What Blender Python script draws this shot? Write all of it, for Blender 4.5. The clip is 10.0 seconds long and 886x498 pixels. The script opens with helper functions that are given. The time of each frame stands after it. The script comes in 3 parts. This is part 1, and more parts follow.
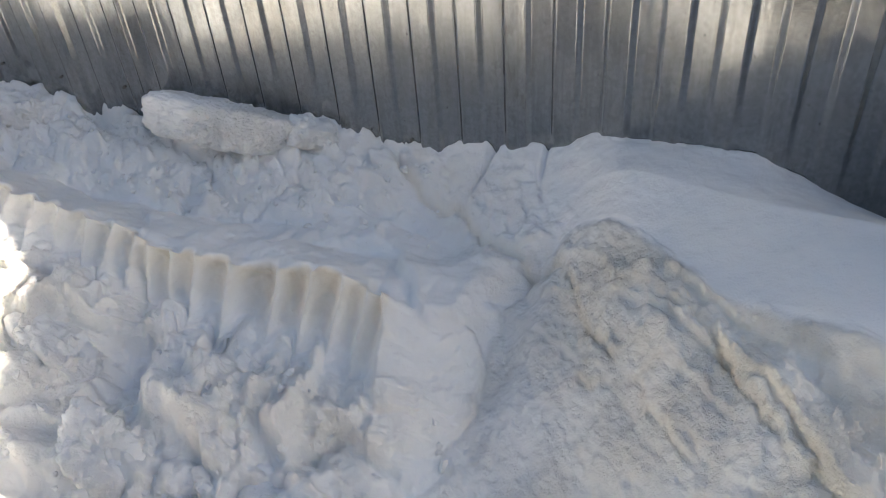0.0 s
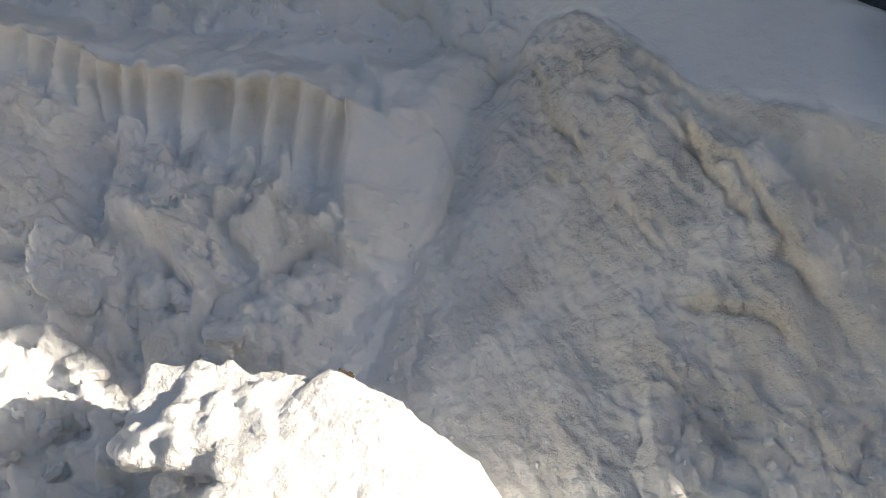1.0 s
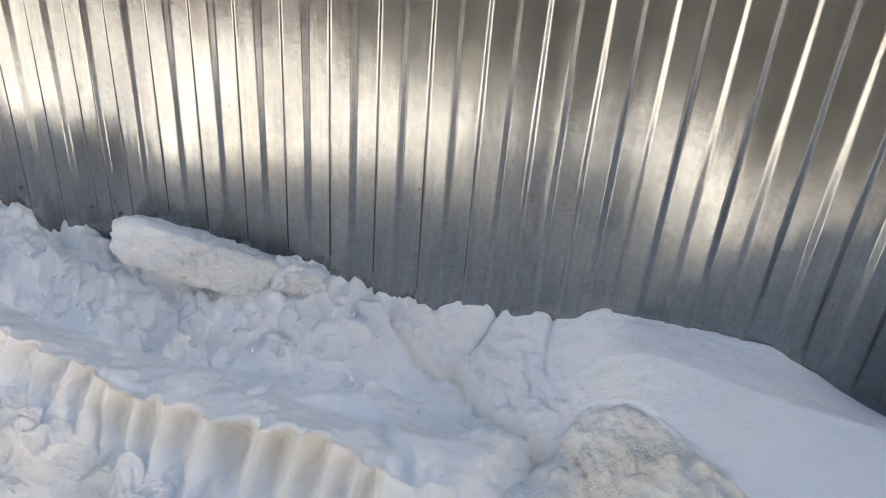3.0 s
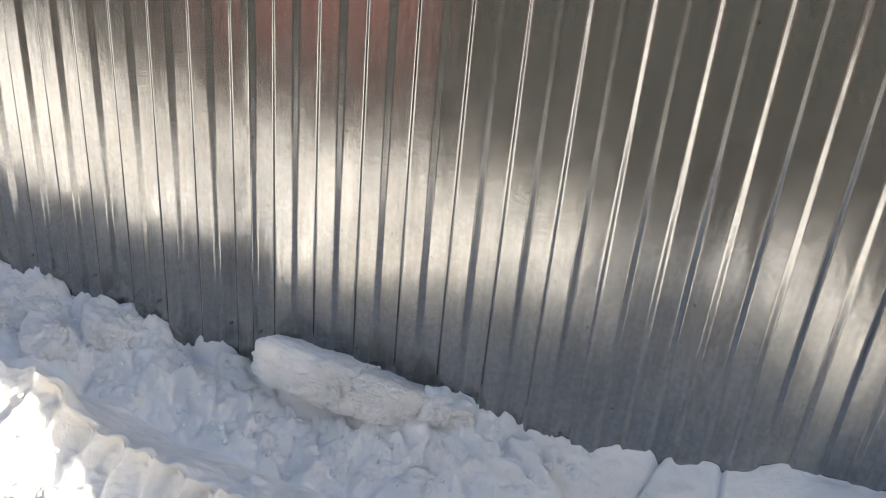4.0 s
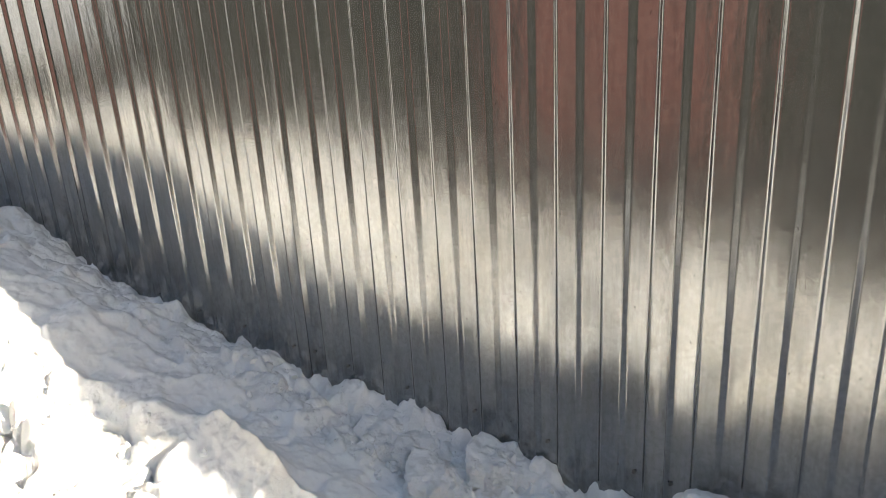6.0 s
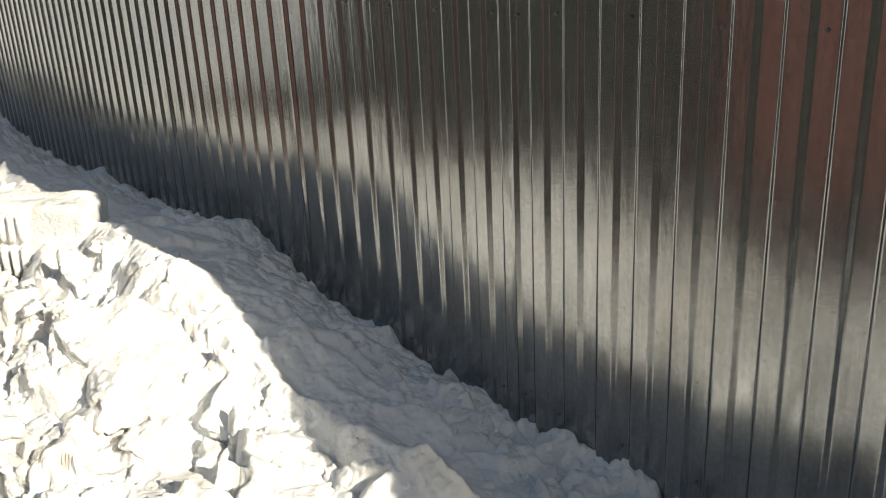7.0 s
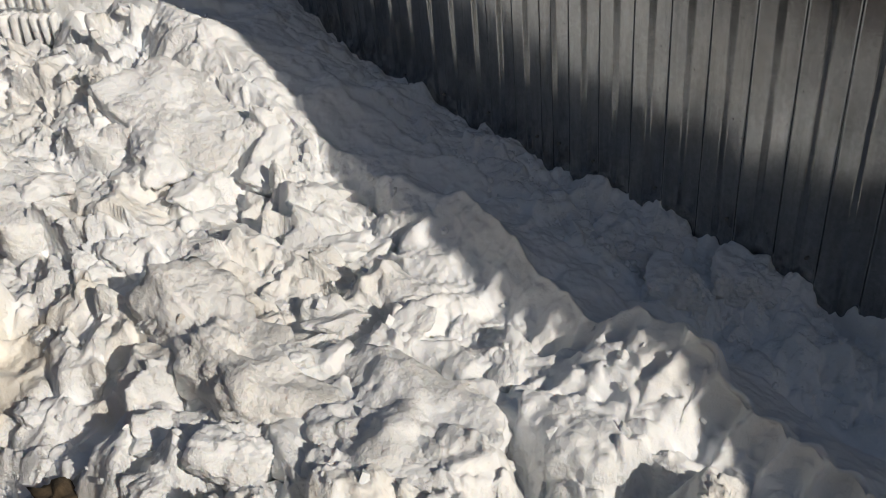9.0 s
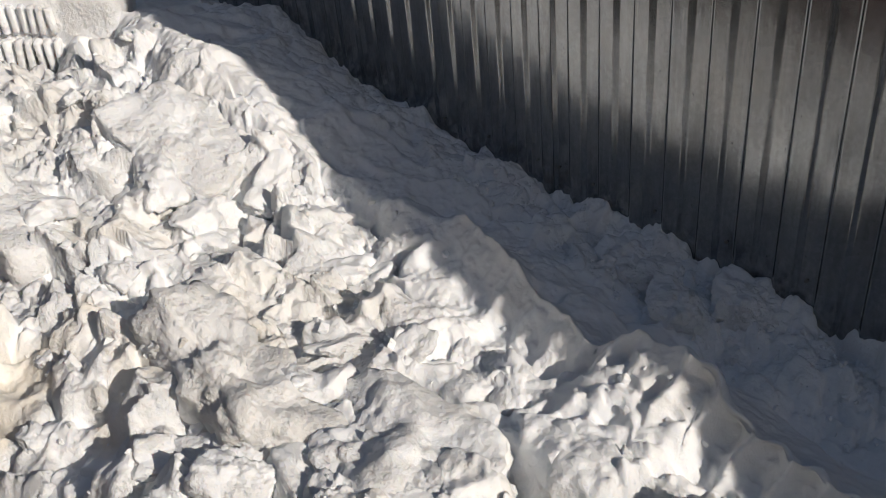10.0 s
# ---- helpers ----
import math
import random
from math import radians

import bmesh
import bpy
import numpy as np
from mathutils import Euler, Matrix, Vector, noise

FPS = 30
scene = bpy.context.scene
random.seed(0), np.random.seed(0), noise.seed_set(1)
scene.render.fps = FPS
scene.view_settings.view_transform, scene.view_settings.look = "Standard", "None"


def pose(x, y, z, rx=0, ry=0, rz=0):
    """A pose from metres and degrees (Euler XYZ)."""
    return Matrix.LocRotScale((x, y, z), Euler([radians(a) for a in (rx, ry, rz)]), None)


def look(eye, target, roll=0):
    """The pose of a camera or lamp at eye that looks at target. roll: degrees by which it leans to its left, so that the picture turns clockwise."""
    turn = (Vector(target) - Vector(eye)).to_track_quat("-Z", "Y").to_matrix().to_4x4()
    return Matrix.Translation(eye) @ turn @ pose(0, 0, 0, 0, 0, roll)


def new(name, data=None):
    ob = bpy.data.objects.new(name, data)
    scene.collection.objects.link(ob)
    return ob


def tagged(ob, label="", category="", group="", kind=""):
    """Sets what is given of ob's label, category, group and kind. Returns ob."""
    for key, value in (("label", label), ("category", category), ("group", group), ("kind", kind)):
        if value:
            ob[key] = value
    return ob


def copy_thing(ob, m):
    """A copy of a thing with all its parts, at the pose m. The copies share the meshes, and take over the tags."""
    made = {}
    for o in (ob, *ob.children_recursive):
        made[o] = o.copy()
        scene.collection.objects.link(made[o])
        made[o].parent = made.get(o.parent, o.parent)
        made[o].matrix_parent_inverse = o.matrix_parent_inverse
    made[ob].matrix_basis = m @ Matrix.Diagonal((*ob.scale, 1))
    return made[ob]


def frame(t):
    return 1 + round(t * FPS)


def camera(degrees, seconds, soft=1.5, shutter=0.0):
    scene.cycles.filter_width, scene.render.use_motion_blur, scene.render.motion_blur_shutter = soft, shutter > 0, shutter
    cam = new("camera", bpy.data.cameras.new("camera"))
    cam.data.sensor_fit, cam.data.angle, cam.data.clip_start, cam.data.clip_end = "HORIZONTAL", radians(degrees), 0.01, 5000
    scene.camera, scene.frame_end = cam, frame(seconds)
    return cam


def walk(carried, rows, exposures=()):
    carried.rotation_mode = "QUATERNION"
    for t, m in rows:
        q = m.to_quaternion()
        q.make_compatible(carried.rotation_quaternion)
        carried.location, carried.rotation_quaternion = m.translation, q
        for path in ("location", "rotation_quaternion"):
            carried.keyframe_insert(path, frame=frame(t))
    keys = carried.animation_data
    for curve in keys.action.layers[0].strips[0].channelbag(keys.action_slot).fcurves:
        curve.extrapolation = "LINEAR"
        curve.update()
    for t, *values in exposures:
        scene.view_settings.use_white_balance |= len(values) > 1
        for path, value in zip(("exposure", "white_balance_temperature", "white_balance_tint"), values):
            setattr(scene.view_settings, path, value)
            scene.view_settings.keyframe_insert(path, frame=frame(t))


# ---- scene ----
cam = camera(52.9, 10.0, soft=1.0)
PATH = [
    (0, (-0.11, -0.274, 1.651), (-0.766, 1.071, 0.324), -5.1),
    (0.5, (-0.117, -0.288, 1.604), (-0.623, 0.857, 0.045), -5.6),
    (1, (-0.117, -0.306, 1.602), (-0.607, 0.801, 0.009), -5.8),
    (1.5, (-0.113, -0.31, 1.603), (-0.596, 0.831, 0.033), -4.0),
    (1.8, (-0.107, -0.281, 1.6), (-0.598, 0.938, 0.092), -2.6),
    (2, (-0.104, -0.25, 1.6), (-0.603, 1.031, 0.148), -1.4),
    (2.3, (-0.138, -0.203, 1.615), (-0.661, 1.194, 0.284), 0.4),
    (2.5, (-0.179, -0.192, 1.636), (-0.712, 1.271, 0.38), 2.6),
    (2.7, (-0.259, -0.198, 1.647), (-0.753, 1.327, 0.452), 4.3),
    (3.8, (-0.641, -0.258, 1.684), (-1.229, 1.391, 0.717), 5.0),
    (4, (-0.686, -0.243, 1.68), (-1.325, 1.406, 0.744), 5.5),
    (4.5, (-0.839, -0.261, 1.683), (-1.494, 1.422, 0.823), 5.6),
    (5, (-0.988, -0.339, 1.706), (-1.547, 1.349, 0.79), 2.7),
    (5.2, (-1.027, -0.337, 1.695), (-1.638, 1.328, 0.77), 2.1),
    (6.3, (-1.211, -0.17, 1.665), (-2.522, 1.168, 0.963), -4.1),
    (6.5, (-1.253, -0.172, 1.674), (-2.622, 1.12, 1.0), -3.9),
    (7, (-1.292, -0.197, 1.667), (-2.764, 0.969, 0.98), -3.0),
    (7.5, (-1.277, -0.224, 1.637), (-2.728, 0.872, 0.806), -2.3),
    (8, (-1.262, -0.246, 1.611), (-2.667, 0.796, 0.642), -4.1),
    (8.5, (-1.248, -0.239, 1.598), (-2.629, 0.739, 0.531), -5.4),
    (9, (-1.251, -0.236, 1.588), (-2.619, 0.711, 0.478), -6.0),
    (9.5, (-1.252, -0.238, 1.589), (-2.62, 0.703, 0.474), -5.8),
    (10, (-1.248, -0.241, 1.6), (-2.634, 0.724, 0.529), -6.0),
]
walk(cam, [(t, look(eye, target, roll)) for t, eye, target, roll in PATH],
     exposures=[(0, 1.68, 8000, 11), (0.5, 1.1, 7900, 11), (1.0, 0.98, 8100, 11), (1.6, 0.96, 8400, 12), (2.0, 1.3, 8600, 12), (2.5, 2.27, 8300, 11), (4.0, 1.87, 8000, 12), (4.5, 1.95, 8200, 12), (5.2, 1.95, 8000, 13), (6.5, 1.02, 8400, 7), (7.0, 0.5, 8100, 6), (7.5, 0.08, 7750, 4), (8.0, -0.24, 7500, 6), (8.5, -0.52, 7300, 8), (9.5, -0.62, 7150, 13), (10, -0.5, 7100, 13)])

# ---- light ----
SUN_UP, SUN_SIDE = 29.0, 78.3        # height of the sun, and its bearing from +y towards +x
world = bpy.data.worlds.new("sky")
scene.world = world
world.use_nodes = True
wn = world.node_tree
sky = wn.nodes.new("ShaderNodeTexSky")
sky.sky_type = "NISHITA"
sky.sun_disc = False
sky.sun_elevation, sky.sun_rotation = radians(SUN_UP), radians(SUN_SIDE)
wn.links.new(sky.outputs["Color"], wn.nodes["Background"].inputs["Color"])
wn.nodes["Background"].inputs["Strength"].default_value = 0.08
sun = new("sun", bpy.data.lights.new("sun", "SUN"))
sun.data.energy, sun.data.angle, sun.data.color = 5.0, radians(0.55), (1.0, 0.965, 0.91)
to_sun = Vector((math.sin(radians(SUN_SIDE)) * math.cos(radians(SUN_UP)), math.cos(radians(SUN_SIDE)) * math.cos(radians(SUN_UP)), math.sin(radians(SUN_UP))))
sun.matrix_world = look(to_sun * 20, (0, 0, 0))


# ---- materials ----
def material(name):
    m = bpy.data.materials.new(name)
    m.use_nodes = True
    t = m.node_tree
    return m, t, t.nodes["Principled BSDF"]


def node(t, kind, **inputs):
    n = t.nodes.new(kind)
    for key, value in inputs.items():
        n.inputs[key.replace("_", " ")].default_value = value
    return n


def ramp(t, source, stops):
    n = t.nodes.new("ShaderNodeValToRGB")
    while len(n.color_ramp.elements) < len(stops):
        n.color_ramp.elements.new(0.5)
    for e, (at, c) in zip(n.color_ramp.elements, stops):
        e.position, e.color = at, (*c, 1) if len(c) == 3 else c
    t.links.new(source, n.inputs["Fac"])
    return n.outputs["Color"]


def mix(t, kind, fac, a, b):
    n = t.nodes.new("ShaderNodeMix")
    n.data_type, n.blend_type = "RGBA", kind
    for sock, value in ((n.inputs[0], fac), (n.inputs[6], a), (n.inputs[7], b)):
        if isinstance(value, (float, int)):
            sock.default_value = value
        elif isinstance(value, tuple):
            sock.default_value = (*value, 1)
        else:
            t.links.new(value, sock)
    return n.outputs[2]


def coords(t, scale=(1, 1, 1)):
    c, m = t.nodes.new("ShaderNodeTexCoord"), t.nodes.new("ShaderNodeMapping")
    m.inputs["Scale"].default_value = scale
    t.links.new(c.outputs["Object"], m.inputs["Vector"])
    return m.outputs["Vector"]


def noise_tex(t, vec, scale, detail=4.0, rough=0.6):
    n = node(t, "ShaderNodeTexNoise", Scale=scale, Detail=detail, Roughness=rough)
    t.links.new(vec, n.inputs["Vector"])
    return n.outputs["Fac"]


def bump(t, heights, shader):
    """heights: (socket, strength, distance), coarse first."""
    last = None
    for sock, strength, dist in heights:
        b = node(t, "ShaderNodeBump", Strength=strength, Distance=dist)
        t.links.new(sock, b.inputs["Height"])
        if last:
            t.links.new(last, b.inputs["Normal"])
        last = b.outputs["Normal"]
    t.links.new(last, shader.inputs["Normal"])


def snow_material(name, stained, soil=0.12):
    m, t, p = material(name)
    vec = coords(t)
    patch, grain, fine = noise_tex(t, vec, 5), noise_tex(t, vec, 85, 5, 0.72), noise_tex(t, vec, 260, 3, 0.7)
    clean = ramp(t, patch, [(0.3, (0.81, 0.84, 0.875)), (0.7, (0.89, 0.90, 0.905))])
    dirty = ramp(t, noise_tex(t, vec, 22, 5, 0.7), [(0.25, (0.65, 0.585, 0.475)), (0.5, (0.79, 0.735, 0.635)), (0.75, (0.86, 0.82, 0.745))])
    if stained:
        # beige where the bank is dirty or has shade painted in
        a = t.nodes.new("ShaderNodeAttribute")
        a.attribute_name = "dirt_shade"
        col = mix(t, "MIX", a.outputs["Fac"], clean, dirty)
    else:
        col = mix(t, "MIX", soil, clean, dirty)
    speck = ramp(t, noise_tex(t, vec, 90, 2, 0.5), [(0.24, (0.35, 0.31, 0.26)), (0.29, (1, 1, 1))])
    col = mix(t, "MULTIPLY", 0.10, col, speck)
    t.links.new(col, p.inputs["Base Color"])
    p.inputs["Roughness"].default_value = 0.75
    p.inputs["Specular IOR Level"].default_value = 0.25
    where = ramp(t, noise_tex(t, vec, 7, 3, 0.6), [(0.40, (0.15, 0.15, 0.15)), (0.60, (1, 1, 1))])
    if stained:
        c = t.nodes.new("ShaderNodeAttribute")
        c.attribute_name = "coarse"
        where = mix(t, "MULTIPLY", 1.0, where, c.outputs["Color"])
    grain = mix(t, "MULTIPLY", 1.0, grain, where)
    grit = mix(t, "MULTIPLY", 1.0, noise_tex(t, vec, 48, 4, 0.6), where)
    bump(t, [(noise_tex(t, vec, 16, 5, 0.55), 0.4, 0.02), (grit, 0.8, 0.018), (grain, 0.8, 0.013), (fine, 0.4, 0.004)], p)
    p.inputs["Subsurface Weight"].default_value = 0.3
    p.inputs["Subsurface Radius"].default_value = (1.0, 0.86, 0.72)
    p.inputs["Subsurface Scale"].default_value = 0.009
    return m


def metal_material():
    m, t, p = material("galvanised_steel")
    vec = coords(t)
    streak = noise_tex(t, coords(t, (30, 30, 1.2)), 3.0, 5, 0.65)
    v = node(t, "ShaderNodeTexVoronoi", Scale=110.0)
    t.links.new(vec, v.inputs["Vector"])
    spangle = ramp(t, v.outputs["Color"], [(0.2, (0.285, 0.297, 0.308)), (0.8, (0.335, 0.347, 0.358))])
    col = mix(t, "MULTIPLY", 0.6, spangle, ramp(t, streak, [(0.3, (0.72, 0.71, 0.69)), (0.6, (1, 1, 1))]))
    spots = ramp(t, noise_tex(t, coords(t, (1, 1, 0.5)), 130, 2, 0.5), [(0.245, (0.12, 0.11, 0.10)), (0.28, (1, 1, 1))])
    col = mix(t, "MULTIPLY", 0.8, col, spots)
    # rubbed grime on the flat beside the lap of each sheet
    parts = t.nodes.new("ShaderNodeSeparateXYZ")
    t.links.new(vec, parts.inputs[0])
    near = t.nodes.new("ShaderNodeMapRange")
    near.inputs["From Min"].default_value, near.inputs["From Max"].default_value = 1.085, 1.105
    t.links.new(parts.outputs["X"], near.inputs["Value"])
    grime = ramp(t, noise_tex(t, coords(t, (14, 14, 5)), 1.6, 5, 0.7), [(0.5, (0, 0, 0)), (0.66, (0.75, 0.75, 0.75))])
    both = mix(t, "MULTIPLY", 1.0, grime, near.outputs["Result"])
    col = mix(t, "MIX", both, col, (0.16, 0.155, 0.15))
    t.links.new(col, p.inputs["Base Color"])
    p.inputs["Metallic"].default_value = 0.9
    upright = node(t, "ShaderNodeCombineXYZ", Z=1.0)
    t.links.new(upright.outputs[0], p.inputs["Tangent"])
    p.inputs["Anisotropic"].default_value = 0.65
    r = mix(t, "ADD", both, ramp(t, noise_tex(t, vec, 14, 5, 0.7), [(0.3, (0.125, 0.125, 0.125)), (0.7, (0.205, 0.205, 0.205))]), (0.12, 0.12, 0.12))
    t.links.new(r, p.inputs["Roughness"])
    bump(t, [(noise_tex(t, coords(t, (5, 5, 1.5)), 2.0, 3), 0.10, 0.02), (noise_tex(t, vec, 120, 4, 0.65), 0.10, 0.002)], p)
    return m


def plain_material(name, dark, light, rough, scale=6.0, metal=0.0):
    m, t, p = material(name)
    vec = coords(t)
    t.links.new(ramp(t, noise_tex(t, vec, scale, 6, 0.65), [(0.3, dark), (0.7, light)]), p.inputs["Base Color"])
    p.inputs["Roughness"].default_value, p.inputs["Metallic"].default_value = rough, metal
    bump(t, [(noise_tex(t, vec, scale * 9, 5, 0.7), 0.4, 0.005)], p)
    return m


SNOW = snow_material("packed_snow", True)
LUMP = snow_material("clean_snow", False, 0.03)
CRUST = snow_material("dirty_snow", False, 0.22)
STEEL = metal_material()
SCREW = plain_material("dark_zinc", (0.12, 0.115, 0.11), (0.25, 0.24, 0.23), 0.4, 200, 0.8)
ASPHALT = plain_material("wet_asphalt", (0.025, 0.025, 0.026), (0.06, 0.058, 0.055), 0.6, 9)
WALL = plain_material("grey_green_render", (0.098, 0.10, 0.088), (0.145, 0.147, 0.13), 0.85, 2.5)
RED = plain_material("red_paint", (0.40, 0.185, 0.16), (0.46, 0.22, 0.19), 0.6, 3)


# ---- helpers for meshes ----
def part(name, bm, mat, parent=None, label=""):
    me = bpy.data.meshes.new(name)
    bm.to_mesh(me)
    bm.free()
    me.materials.append(mat)
    ob = new(name, me)
    if parent:
        ob.parent = parent
    if label:
        ob["label"] = label
    return ob


def box(bm, x0, x1, y0, y1, z0, z1, bevel=0.0):
    made = bmesh.ops.create_cube(bm, size=1)["verts"]
    for v in made:
        v.co = Vector(((x0 + x1) / 2 + v.co.x * (x1 - x0), (y0 + y1) / 2 + v.co.y * (y1 - y0), (z0 + z1) / 2 + v.co.z * (z1 - z0)))
    if bevel:
        bmesh.ops.bevel(bm, geom=list({e for v in made for e in v.link_edges}), offset=bevel, segments=2, profile=0.6, affect="EDGES")
    return bm


# ---- noise on arrays ----
def hashed(ix, iy, seed):
    h = (ix.astype(np.int64) * 374761393 + iy.astype(np.int64) * 668265263 + seed * 974634777) & 0x7FFFFFFF
    h = ((h ^ (h >> 13)) * 1274126177) & 0x7FFFFFFF
    return ((h ^ (h >> 16)) & 0xFFFFF) / 1048575.0


def smooth_noise(x, y, seed):
    ix, iy = np.floor(x), np.floor(y)
    fx, fy = x - ix, y - iy
    fx, fy = fx * fx * fx * (fx * (fx * 6 - 15) + 10), fy * fy * fy * (fy * (fy * 6 - 15) + 10)
    a, b = hashed(ix, iy, seed), hashed(ix + 1, iy, seed)
    c, d = hashed(ix, iy + 1, seed), hashed(ix + 1, iy + 1, seed)
    return (a + (b - a) * fx) * (1 - fy) + (c + (d - c) * fx) * fy - 0.5


def fbm(x, y, size, seed, octaves=4, gain=0.5):
    total, amp = 0.0, 1.0
    for k in range(octaves):
        total = total + amp * smooth_noise(x / size * 2 ** k + 17.3 * k, y / size * 2 ** k - 9.1 * k, seed + k)
        amp *= gain
    return total


def facets(x, y, size, seed, tilt, step, sharp=16.0, dip=0.9):
    """Broken blocks: cells, each a tilted plane at a height of its own, that run into one another steeply."""
    wx, wy = x + fbm(x, y, size * 0.8, seed + 50, 2) * size * 0.45, y + fbm(x, y, size * 0.8, seed + 60, 2) * size * 0.45
    gx, gy = wx / size, wy / size
    ix, iy = np.floor(gx), np.floor(gy)
    total, weight, best = np.zeros(gx.shape), np.zeros(gx.shape), np.zeros(gx.shape)
    for i in (-1, 0, 1):
        for j in (-1, 0, 1):
            cx, cy = ix + i, iy + j
            px, py = cx + 0.1 + 0.8 * hashed(cx, cy, seed), cy + 0.1 + 0.8 * hashed(cx, cy, seed + 1)
            dx, dy = gx - px, gy - py
            d = np.sqrt(dx * dx + dy * dy)
            hh = step * (hashed(cx, cy, seed + 2) - 0.5) + size * tilt * 2 * ((hashed(cx, cy, seed + 3) - 0.5) * dx + (hashed(cx, cy, seed + 4) - 0.5) * dy)
            w = np.exp(-sharp * d)
            total, weight, best = total + w * hh, weight + w, np.maximum(best, w)
    joint = 1 - best / weight
    return total / weight - step * dip * joint ** 1.5


def scoops(x, y, size, seed):
    """Shell-shaped hollows that meet in sharp ridges, about 0 to 1."""
    wx, wy = x + 0.4 * size * fbm(x, y, size * 1.5, seed + 5, 2), y + 0.4 * size * fbm(x, y, size * 1.5, seed + 8, 2)
    gx, gy = wx / size, wy / size
    ix, iy = np.floor(gx), np.floor(gy)
    low = np.full(gx.shape, 9.0)
    for i in (-1, 0, 1):
        for j in (-1, 0, 1):
            cx, cy = ix + i, iy + j
            dx, dy = gx - cx - hashed(cx, cy, seed), gy - cy - hashed(cx, cy, seed + 1)
            low = np.minimum(low, 1.1 * (dx * dx + dy * dy) + 0.55 * hashed(cx, cy, seed + 2))
    return low


def lumps(x, y, size, seed):
    """Rounded heaps with creases between them, about 0 to 1."""
    wx, wy = x + 0.35 * size * fbm(x, y, size * 1.3, seed + 5, 2), y + 0.35 * size * fbm(x, y, size * 1.3, seed + 8, 2)
    return 2 * np.abs(smooth_noise((0.8 * wx + 0.6 * wy) / size, (0.8 * wy - 0.6 * wx) / size, seed))


def band(v, a, b, soft):
    """1 between a and b, 0 outside, soft at the ends."""
    up, down = np.clip((v - a) / soft + 0.5, 0, 1), np.clip((b - v) / soft + 0.5, 0, 1)
    return up * up * (3 - 2 * up) * down * down * (3 - 2 * down)


# ---- the fence ----
FENCE, PITCH, SHEET, SEAM = 1.40, 0.115, 1.15, -1.829
SCREW_ROWS, SCREW_FIRST = (0.35, 1.447), -2.60


def fence_sheet(seed):
    """One profiled sheet: ten waves about 10 mm deep, each flat a little out of true, a lip over the next sheet at its end."""
    rng = random.Random(seed)
    deep, half, slope = 0.0095, 0.5 * PITCH, 0.0098
    # unseen tops, raised in steps towards -x so the shadow reaches farther out
    levels = [-0.15 + (1.77 if seed > 0 else 1.87 if seed == 0 else 2.25) * k / 8 for k in range(9)]
    line = [(-0.012, 0.0016, 0), (-0.005, 0.0012, 0)]
    for k in range(10):
        x = k * PITCH
        line += [(x - 0.0022, 0, 0), (x + 0.0020, 0.0018, 0), (x + slope - 0.0020, deep - 0.0018, 0), (x + slope + 0.0022, deep, 0), (x + slope + 0.004, deep, 0), (x + half * 0.6, deep - 0.0003, 0), (x + half - 0.004, deep, 0),
                 (x + half - 0.0022, deep, 0), (x + half + 0.0020, deep - 0.0018, 0), (x + half + slope - 0.0020, 0.0018, 0), (x + half + slope + 0.0022, 0, 0), (x + half + slope + 0.004, 0, 0), (x + half * 1.58, 0.0003, 0), (x + PITCH - 0.004, 0, 0)]
    line += [(SHEET - 0.0022, -0.0003, 0), (SHEET - 0.0008, -0.0006, 0)]
    wave = [[0.0] * len(line) for _ in levels]
    for row in wave:
        for k in range(0, len(line), 7):
            off = rng.gauss(0, 0.0004)
            row[k:k + 7] = [off] * len(row[k:k + 7])
    bm = bmesh.new()
    rows = []
    for back in (0, 0.0012):
        for z, off in zip(levels, wave):
            rows.append([bm.verts.new((x, y + back + o, z)) for (x, y, _), o in zip(line, off)])
    n = len(levels)
    for k in range(n - 1):
        for a in range(len(line) - 1):
            bm.faces.new((rows[k][a], rows[k][a + 1], rows[k + 1][a + 1], rows[k + 1][a]))
            bm.faces.new((rows[n + k][a + 1], rows[n + k][a], rows[n + k + 1][a], rows[n + k + 1][a + 1]))
    for k in (0, n - 1):
        for a in range(len(line) - 1):
            bm.faces.new((rows[k][a], rows[n + k][a], rows[n + k][a + 1], rows[k][a + 1]))
    bmesh.ops.recalc_face_normals(bm, faces=bm.faces)
    for f in bm.faces:
        f.smooth = True
    for e in bm.edges:
        if len(e.link_faces) == 2 and e.calc_face_angle(0) > 0.9:
            e.smooth = False
    return bm


def screw_mesh():
    bm = bmesh.new()
    bmesh.ops.create_cone(bm, cap_ends=True, segments=12, radius1=0.0054, radius2=0.0050, depth=0.0016, matrix=pose(0, -0.0008, 0, 90))
    bmesh.ops.create_cone(bm, cap_ends=True, segments=6, radius1=0.0036, radius2=0.0032, depth=0.005, matrix=pose(0, -0.004, 0, 90))
    return bm


fence = tagged(new("metal_fence"), "tall grey galvanised profiled steel fence, dull and speckled", "fence")
fence.location = (SEAM, FENCE - 0.004, 0)
screw_me = None
for n in range(-10, 5):
    sheet = part("sheet", fence_sheet(n), STEEL, fence)
    sheet.location = (n * SHEET, 0, 0)
    rng = random.Random(n)
    for z in SCREW_ROWS:
        for k in (0.12, 1.30, 3.30, 5.30, 7.30, 9.30):
            if screw_me:
                s = new("screw", screw_me)
                s.parent = sheet
            else:
                s = part("screw", screw_mesh(), SCREW, sheet)
                screw_me = s.data
            s.location = (k * PITCH + rng.uniform(-0.004, 0.004) * (k > 1), 0.0096, z + rng.uniform(-0.006, 0.006))

